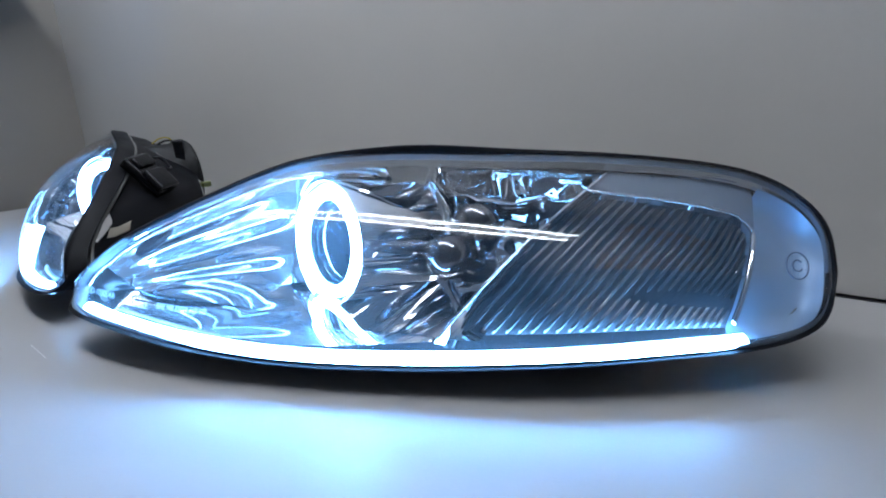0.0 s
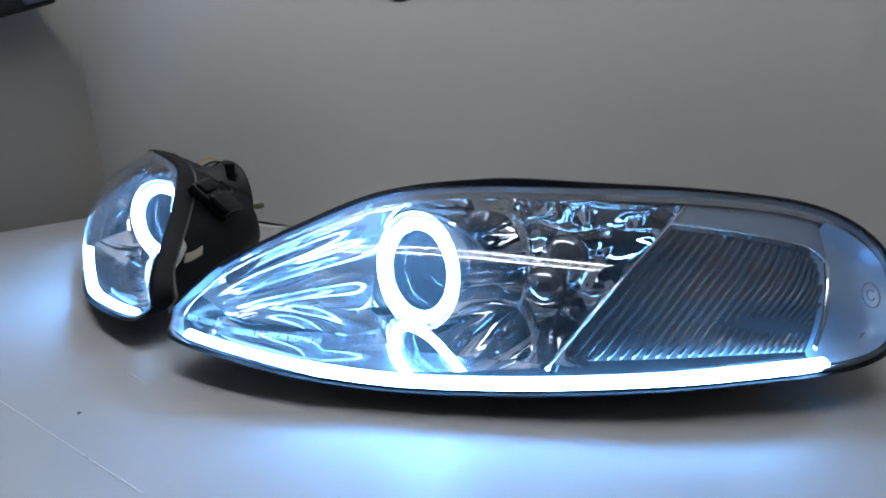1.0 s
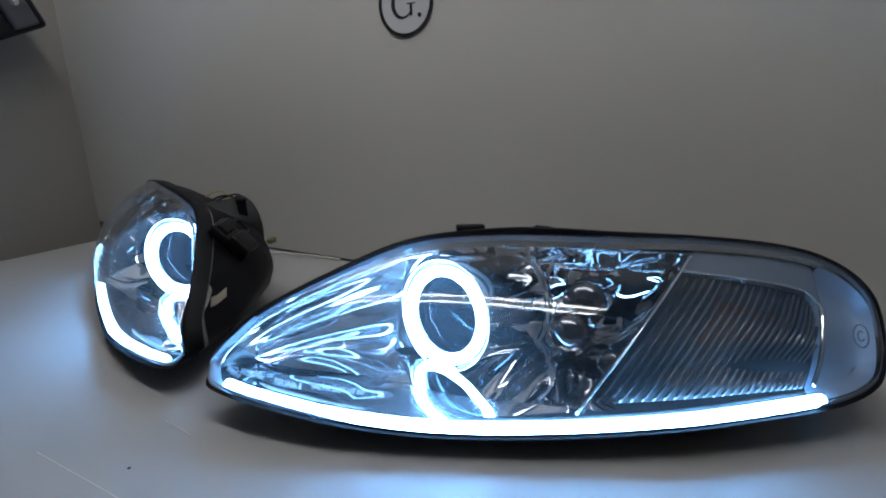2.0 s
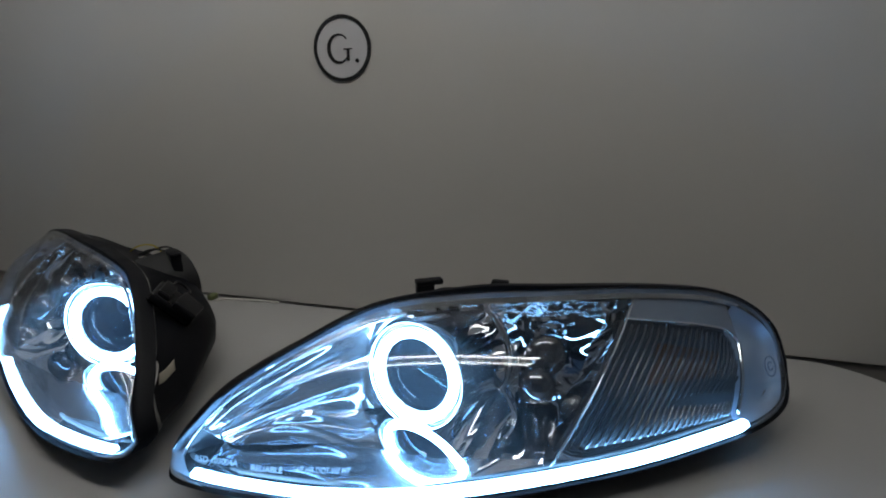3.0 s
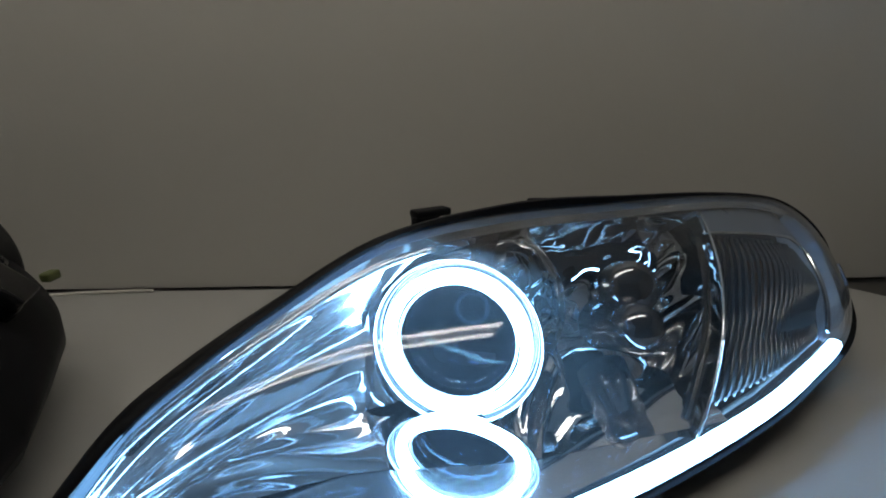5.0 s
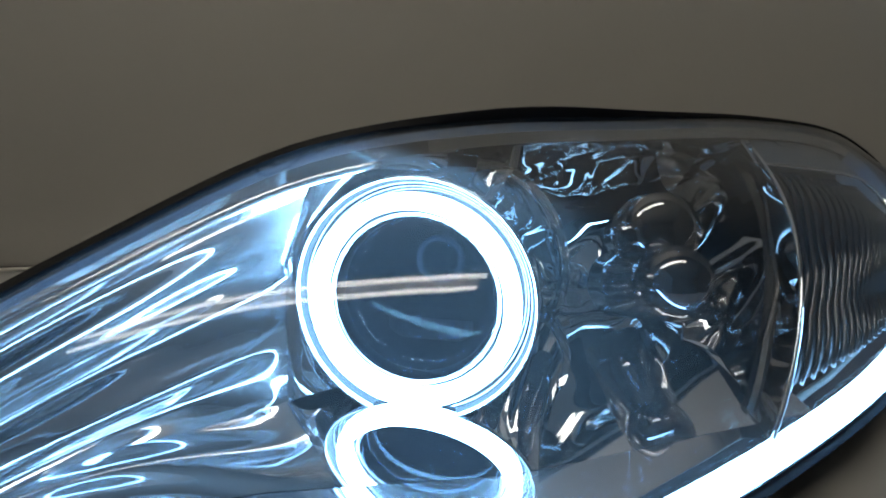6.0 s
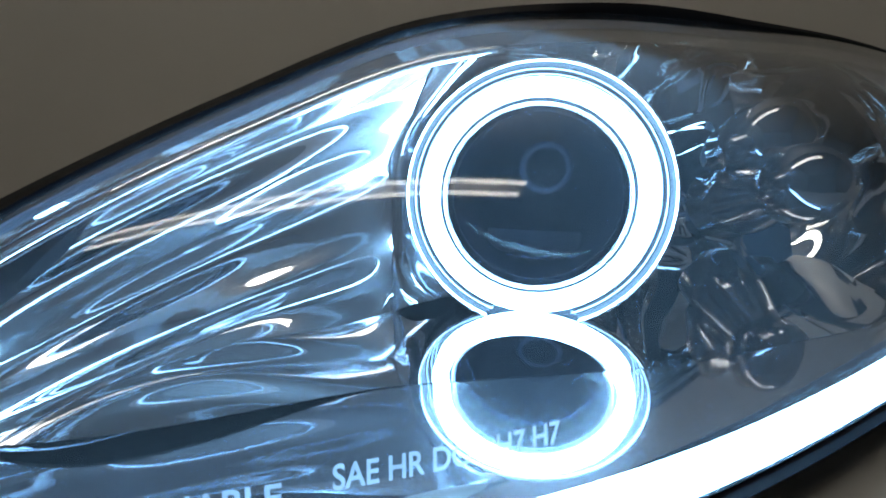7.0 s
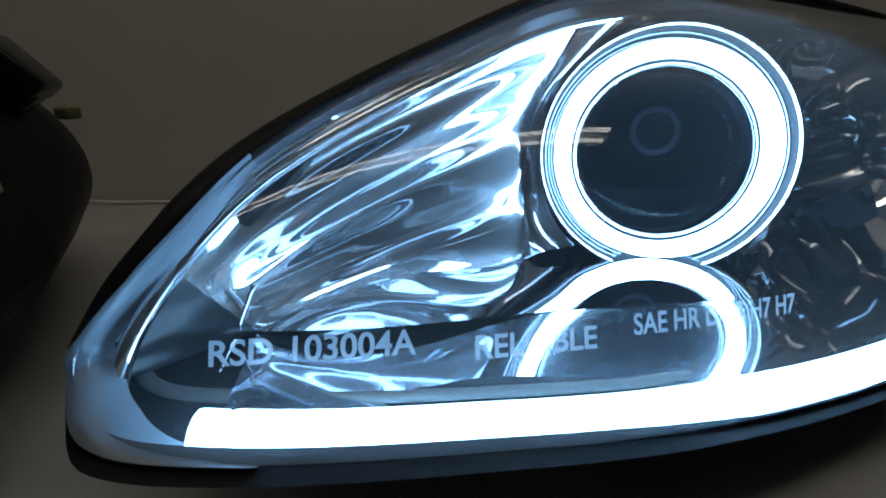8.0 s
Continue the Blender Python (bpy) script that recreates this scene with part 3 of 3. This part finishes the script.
    for k in range(-1, RIBS):
        path = []
        for j in range(25):
            v = 0.135 + 0.68 * j / 24
            u = first + gap * (k + 0.5) + 0.095 * (v - 0.135)
            left = edge_u((v - 0.10) / 0.84)
            a = (u - left) / (u_right - left)
            if 0.01 < a < 0.985 and v < panel_top(a) - 0.01:
                path.append(skin(u, v, 0.0197 + 0.005 * max(0.0, 1 - abs(v - 0.27) / 0.12) + 0.0018 * math.sin(15 * v + 5 * a)))
        if len(path) > 3:
            add("rib", tube_along(path, 0.0014, 10), M_RIB, cover)
    add("signal_plate", sheet(lambda a, b: panel(a, panel_top(a) + (0.945 - panel_top(a)) * b, 0.014), 40, 6), M_FROST, text="grey plate above the ribbed cover")
    add("amber_reflector", sheet(lambda a, b: panel(0.30 + 0.48 * a, 0.40 + (0.24 - 0.08 * a) * b, 0.0226 - 0.0006 * math.sin(math.pi * a) * math.sin(math.pi * b)), 16, 10), M_AMBER, cover, "dull amber reflector behind the ribs")
    add("signal_frame", tube_along([skin(edge_u(k / 30), 0.085 + 0.845 * k / 30, 0.003 + 0.009 * k / 30) for k in range(31)], 0.0011, 8), M_CHROME)
    inward = Vector((-0.10, 0.80, -0.58)).normalized()

    def flange_point(a, b):
        return skin(edge_u(a), 0.085 + 0.845 * a, 0.0035 + 0.009 * a) + inward * ((0.004 + 0.026 * (1 - a) ** 0.9) * b)
    add("signal_flange", sheet(flange_point, 40, 6), M_CHROME, text="tapered chrome flange beside the turn signal")
    add("signal_top_frame", tube_along([panel(k / 30, panel_top(k / 30), 0.0145) for k in range(31)], 0.0014, 8), M_CHROME)
    add("signal_end_frame", tube_along([panel(1.0, 0.14 + (panel_top(1.0) - 0.14) * k / 20, 0.0145) for k in range(21)], 0.002, 8), M_CHROME)

    # raised writing on the lens
    if not mirrored:
        for text, x0, x1, z0, high in (("RSD-103004A", -0.163, -0.122, 0.0528, 0.0047), ("RELIABLE", -0.110, -0.082, 0.0508, 0.0046), ("SAE HR DOT H7 H7", -0.073, -0.026, 0.0526, 0.0045)):
            pts, faces = letters(text, 1.0)
            wide = max(p.x for p in pts)
            tall = max(p.y for p in pts)
            for some in islands(len(pts), faces):
                bm = bmesh.new()
                made = {}
                for f in some:
                    for k in f:
                        if k not in made:
                            p = pts[k]
                            u, v = on_lens(x0 + (x1 - x0) * p.x / wide, z0 + high * p.y / tall)
                            made[k] = bm.verts.new(skin(u, v, -0.0005))
                    if len(set(f)) > 2:
                        bm.faces.new([made[k] for k in f])
                add("letter", bm, M_LABEL, lens, "raised frosted moulded letter", smooth=False)
    # small round mark at the blunt end
    uc, vc = on_lens(0.347, 0.088)
    centre = skin(uc, vc, -0.0004)
    du = (skin(uc + 0.01, vc) - skin(uc - 0.01, vc)).normalized()
    dv = (skin(uc, vc + 0.02) - skin(uc, vc - 0.02)).normalized()
    loop = [centre + du * (0.0105 * math.cos(a)) + dv * (0.0105 * math.sin(a)) for a in (2 * math.pi * k / 40 for k in range(40))]
    add("round_mark", tube_along(loop, 0.0005, 6, closed=True), M_ETCH, lens, "small etched grey circle")
    arc = [centre + du * (0.0045 * math.cos(a)) + dv * (0.0045 * math.sin(a)) for a in (radians(50 + 290 * k / 24) for k in range(25))]
    add("round_mark_arc", tube_along(arc, 0.0005, 6), M_ETCH, lens)

    # fixing tab on top of the housing
    post = pose(-0.025, 0.094, -0.007 if mirrored else -0.006, 0, 0, 32)
    tab = rounded_box((0.022, 0.013, 0.066), (-0.002, 0, 0.124), 0.003)
    bmesh.ops.transform(tab, matrix=post, verts=tab.verts[:])
    tab_ob = add("fixing_tab", tab, M_BLACK, text="black plastic fixing tab")
    hook = rounded_box((0.033, 0.014, 0.0065), (0.003, 0, 0.1565), 0.002)
    bmesh.ops.transform(hook, matrix=post, verts=hook.verts[:])
    add("tab_hook", hook, M_BLACK, tab_ob)
    if not mirrored:
        add("rear_clip", rounded_box((0.020, 0.012, 0.010), (0.065, 0.085, 0.158), 0.003), M_BLACK)

    # round rear caps and the ballast on the back
    rear = facing(Vector((0.0, 0.105, 0.100 if mirrored else 0.088)), Vector((-0.25, 0.97, 0.0)).normalized())
    add("rear_cap", turned([(0.046, -0.05), (0.048, 0.0), (0.050, 0.003), (0.050, 0.012), (0.046, 0.016), (0.02, 0.017), (0.018, 0.022), (0, 0.023)], 48, rear), M_RUBBER, text="round black rear cap", edge=40)
    if mirrored:
        # a strip of tape across the seam of the housing
        want = Vector((-0.172, -0.062, 0.083))
        best, row = min(((i / 300, j / 60) for i in range(150, 300) for j in range(16, 45)), key=lambda c: (body_point(*c) - want).length)

        def tape_point(a, b):
            s, k = best - 0.008 + 0.016 * a, row - 0.03 + 0.06 * b
            p = body_point(s, k)
            n = (body_point(s + 0.004, k) - body_point(s - 0.004, k)).cross(body_point(s, k + 0.03) - body_point(s, k - 0.03)).normalized()
            if n.dot(p - MIDDLE) < 0:
                n = -n
            return p + n * 0.0012
        tape = add("tape", sheet(tape_point, 6, 10), M_TAPE, text="strip of cream masking tape")
        wrap = tape.modifiers.new("thickness", "SOLIDIFY")
        wrap.thickness = 0.0008
        # smoked cover with its latch on the rear shell
        long = Vector((-0.033, 0.021, -0.044)).normalized()
        up = Vector((-0.52, 0.17, 0.83))
        up = (up - long * up.dot(long)).normalized()
        seat = Matrix.Translation((-0.116, 0.006, 0.123)) @ Matrix((long, up.cross(long), up)).transposed().to_4x4()

        def on_shell(size, centre, bevel, turn=0.0):
            bm = rounded_box(size, (0, 0, 0), bevel, 3)
            bmesh.ops.transform(bm, matrix=seat @ pose(*centre, 0, 0, turn), verts=bm.verts[:])
            return bm
        cover_plate = add("wiring_cover", on_shell((0.056, 0.034, 0.014), (-0.001, 0.002, -0.002), 0.004), M_PLUG, text="glossy smoked plastic cover on the rear shell", edge=40)
        add("cover_block", on_shell((0.030, 0.032, 0.012), (0.012, 0.004, 0.006), 0.004, 6), M_PLUG, cover_plate, edge=40)
        add("cover_step", on_shell((0.016, 0.029, 0.007), (-0.017, 0.000, 0.006), 0.003), M_PLUG, cover_plate, edge=40)
        latch = [seat @ Vector(p) for p in ((-0.016, -0.018, 0.006), (-0.014, -0.030, 0.004), (0.002, -0.031, 0.004), (0.004, -0.018, 0.007))]
        add("cover_latch", tube_along([spline(latch, k / 20) for k in range(21)], 0.0016, 8), M_PLUG, cover_plate)
        # loose wires behind the tab
        add("wire", tube_along([spline([(0.075, 0.100, 0.140), (0.055, 0.108, 0.152), (0.030, 0.112, 0.152), (0.008, 0.112, 0.132)], k / 24) for k in range(25)], 0.0011, 8), M_WIRE_YELLOW, text="thin yellow wire")
        add("wire", tube_along([spline([(0.05, 0.095, 0.140), (0.03, 0.10, 0.149), (0.012, 0.105, 0.150), (-0.01, 0.11, 0.14)], k / 24) for k in range(25)], 0.0016, 8), M_WIRE_BLACK, text="thin black wire")
        add("wire", tube_along([spline([(0.06, 0.11, 0.135), (0.035, 0.118, 0.146), (0.01, 0.12, 0.149), (-0.012, 0.118, 0.135)], k / 24) for k in range(25)], 0.0016, 8), M_WIRE_BLACK)
        add("connector", rounded_box((0.009, 0.013, 0.008), (-0.088, 0.088, 0.094), 0.002), M_CONNECTOR, text="small green cable connector")
    return lamp, add


# rows of the housing from the lens edge to the rear: outwards, backwards, shrink towards the middle, lower lip
BODY_PROFILE = [(-0.001, 0.001, 1.0, 0.0, 1.0, 1.0), (0.0006, -0.0005, 1.0, 0.0035, 1.0, 1.0), (0.0024, 0.001, 1.0, 0.004, 1.0, 1.0), (0.0030, 0.005, 1.0, 0.002, 0.99, 1.0),
                (0.0026, 0.018, 1.0, 0.0, 0.955, 1.0), (0.0, 0.021, 0.97, 0.0, 0.935, 1.0), (-0.002, 0.026, 0.945, 0.0, 0.92, 1.05), (-0.002, 0.06, 0.89, 0.0, 0.84, 1.15),
                (0.0, 0.095, 0.79, 0.0, 0.66, 1.25), (0.0, 0.125, 0.68, 0.0, 0.48, 1.2), (0.0, 0.14, 0.56, 0.0, 0.30, 0.95)]
build_headlight(pose(-0.195, -0.135, 0), False, "black headlight with clear lens and glowing blue-white ring")
build_headlight(pose(-0.2436, -0.1265, -0.0034, 2.34, 0.0, -2.1), True, "matching black headlight with glowing ring, turned away")

# ---- wall sign ----


def build_sign():
    mid = Vector((-0.235, Y1, 0.45))
    sign = holder("wall_sign", Matrix.Translation(mid), "round black and pale sign on the wall", "sign")
    face = facing(Vector((0, 0, 0)), Vector((0, -1, 0)))
    part("disc", turned([(0.0, 0.0012), (0.047, 0.0012), (0.047, 0.0)], 72, face), M_SIGN, sign, smooth=False)
    part("rim", turned([(0.0445, 0.0), (0.0445, 0.0022), (0.050, 0.0022), (0.050, 0.0)], 96, face), M_INK, sign, smooth=False)

    def stroke(name, points, width):
        bm = bmesh.new()
        lo, hi = [], []
        for k, (x, z) in enumerate(points):
            a, b = points[max(0, k - 1)], points[min(len(points) - 1, k + 1)]
            d = Vector((b[0] - a[0], b[1] - a[1])).normalized()
            w = width(k / (len(points) - 1)) / 2
            lo.append(bm.verts.new((x - d.y * w, -0.0020, z + d.x * w)))
            hi.append(bm.verts.new((x + d.y * w, -0.0020, z - d.x * w)))
        for k in range(len(points) - 1):
            bm.faces.new((lo[k], lo[k + 1], hi[k + 1], hi[k]))
        ret = bmesh.ops.extrude_face_region(bm, geom=bm.faces[:])
        bmesh.ops.translate(bm, vec=(0, 0.0007, 0), verts=[g for g in ret["geom"] if isinstance(g, bmesh.types.BMVert)])
        part(name, bm, M_INK, sign, smooth=False)
    arc = [(-0.005 + 0.018 * math.cos(radians(a)), 0.021 * math.sin(radians(a))) for a in range(42, 345, 6)]
    stroke("curved_mark", arc, lambda t: 0.0018 + 0.0045 * math.sin(math.pi * t) ** 2)
    stroke("upright_mark", [(0.0105, -0.019), (0.0105, -0.001)], lambda t: 0.0045)
    stroke("cross_mark", [(0.003, -0.001), (0.018, -0.001)], lambda t: 0.0018)
    part("dot", turned([(0.0, 0.0021), (0.0032, 0.0021), (0.0032, 0.0012)], 24, face @ Matrix.Translation((0.026, -0.019, 0))), M_INK, sign, smooth=False)


build_sign()

# ---- ceiling light ----


def build_ceiling_light():
    light = holder("ceiling_light", pose(-0.18, -0.16, CEIL_Z), "twin-tube fluorescent light hung from the ceiling", "ceiling light")
    drop = 1.21 - CEIL_Z
    part("fixture_body", rounded_box((1.56, 0.17, 0.05), (0, 0, drop + 0.075), 0.008), M_CEIL, light, smooth=False)
    for x in (-0.6, 0.6):
        part("hanger", tube_along([(x, 0, 0.0), (x, 0, drop + 0.1)], 0.004, 8), M_STEEL, light)
    for y in (-0.047, 0.047):
        part("tube", tube_along([(-0.75 + 1.5 * k / 8, y, drop) for k in range(9)], 0.019, 16), M_TUBE, light, "glowing fluorescent tube")
        for x in (-0.765, 0.765):
            part("tube_holder", rounded_box((0.02, 0.03, 0.07), (x, y, drop + 0.02), 0.003), M_CEIL, light, smooth=False)


build_ceiling_light()

# ---- cable on the table ----
thing("power_cable", tube_along([spline([(-0.530, 0.205, 0.030), (-0.512, 0.245, 0.020), (-0.490, 0.285, 0.010), (-0.462, 0.308, 0.0035), (-0.430, 0.3125, 0.0025), (-0.395, 0.3135, 0.0022)], k / 40) for k in range(41)], 0.0022, 10),
      M_WIRE_WHITE, "thin white cable lying on the table", "cable")

# ---- wall cabinet ----


def build_wall_unit():
    unit = holder("wall_cabinet", pose(-1.23, -0.085, 0.525, 24, 0, 0), "glossy black cabinet on the side wall", "cabinet")
    part("body", rounded_box((0.12, 0.56, 0.36), (0.061, 0, 0), 0.012, 3), M_PLUG, unit)
    part("red_panel", rounded_box((0.004, 0.10, 0.22), (0.1225, 0.13, -0.03), 0.001), M_RED, unit, "dark red panel", smooth=False)
    part("bracket", rounded_box((0.02, 0.05, 0.30), (0.124, 0.235, -0.02), 0.006), M_STEEL, unit)
    part("bolt", turned([(0, 0.008), (0.008, 0.007), (0.009, 0.0)], 20, facing(Vector((0.134, 0.235, -0.12)), Vector((1, 0, 0)))), M_CHROME, unit)


build_wall_unit()
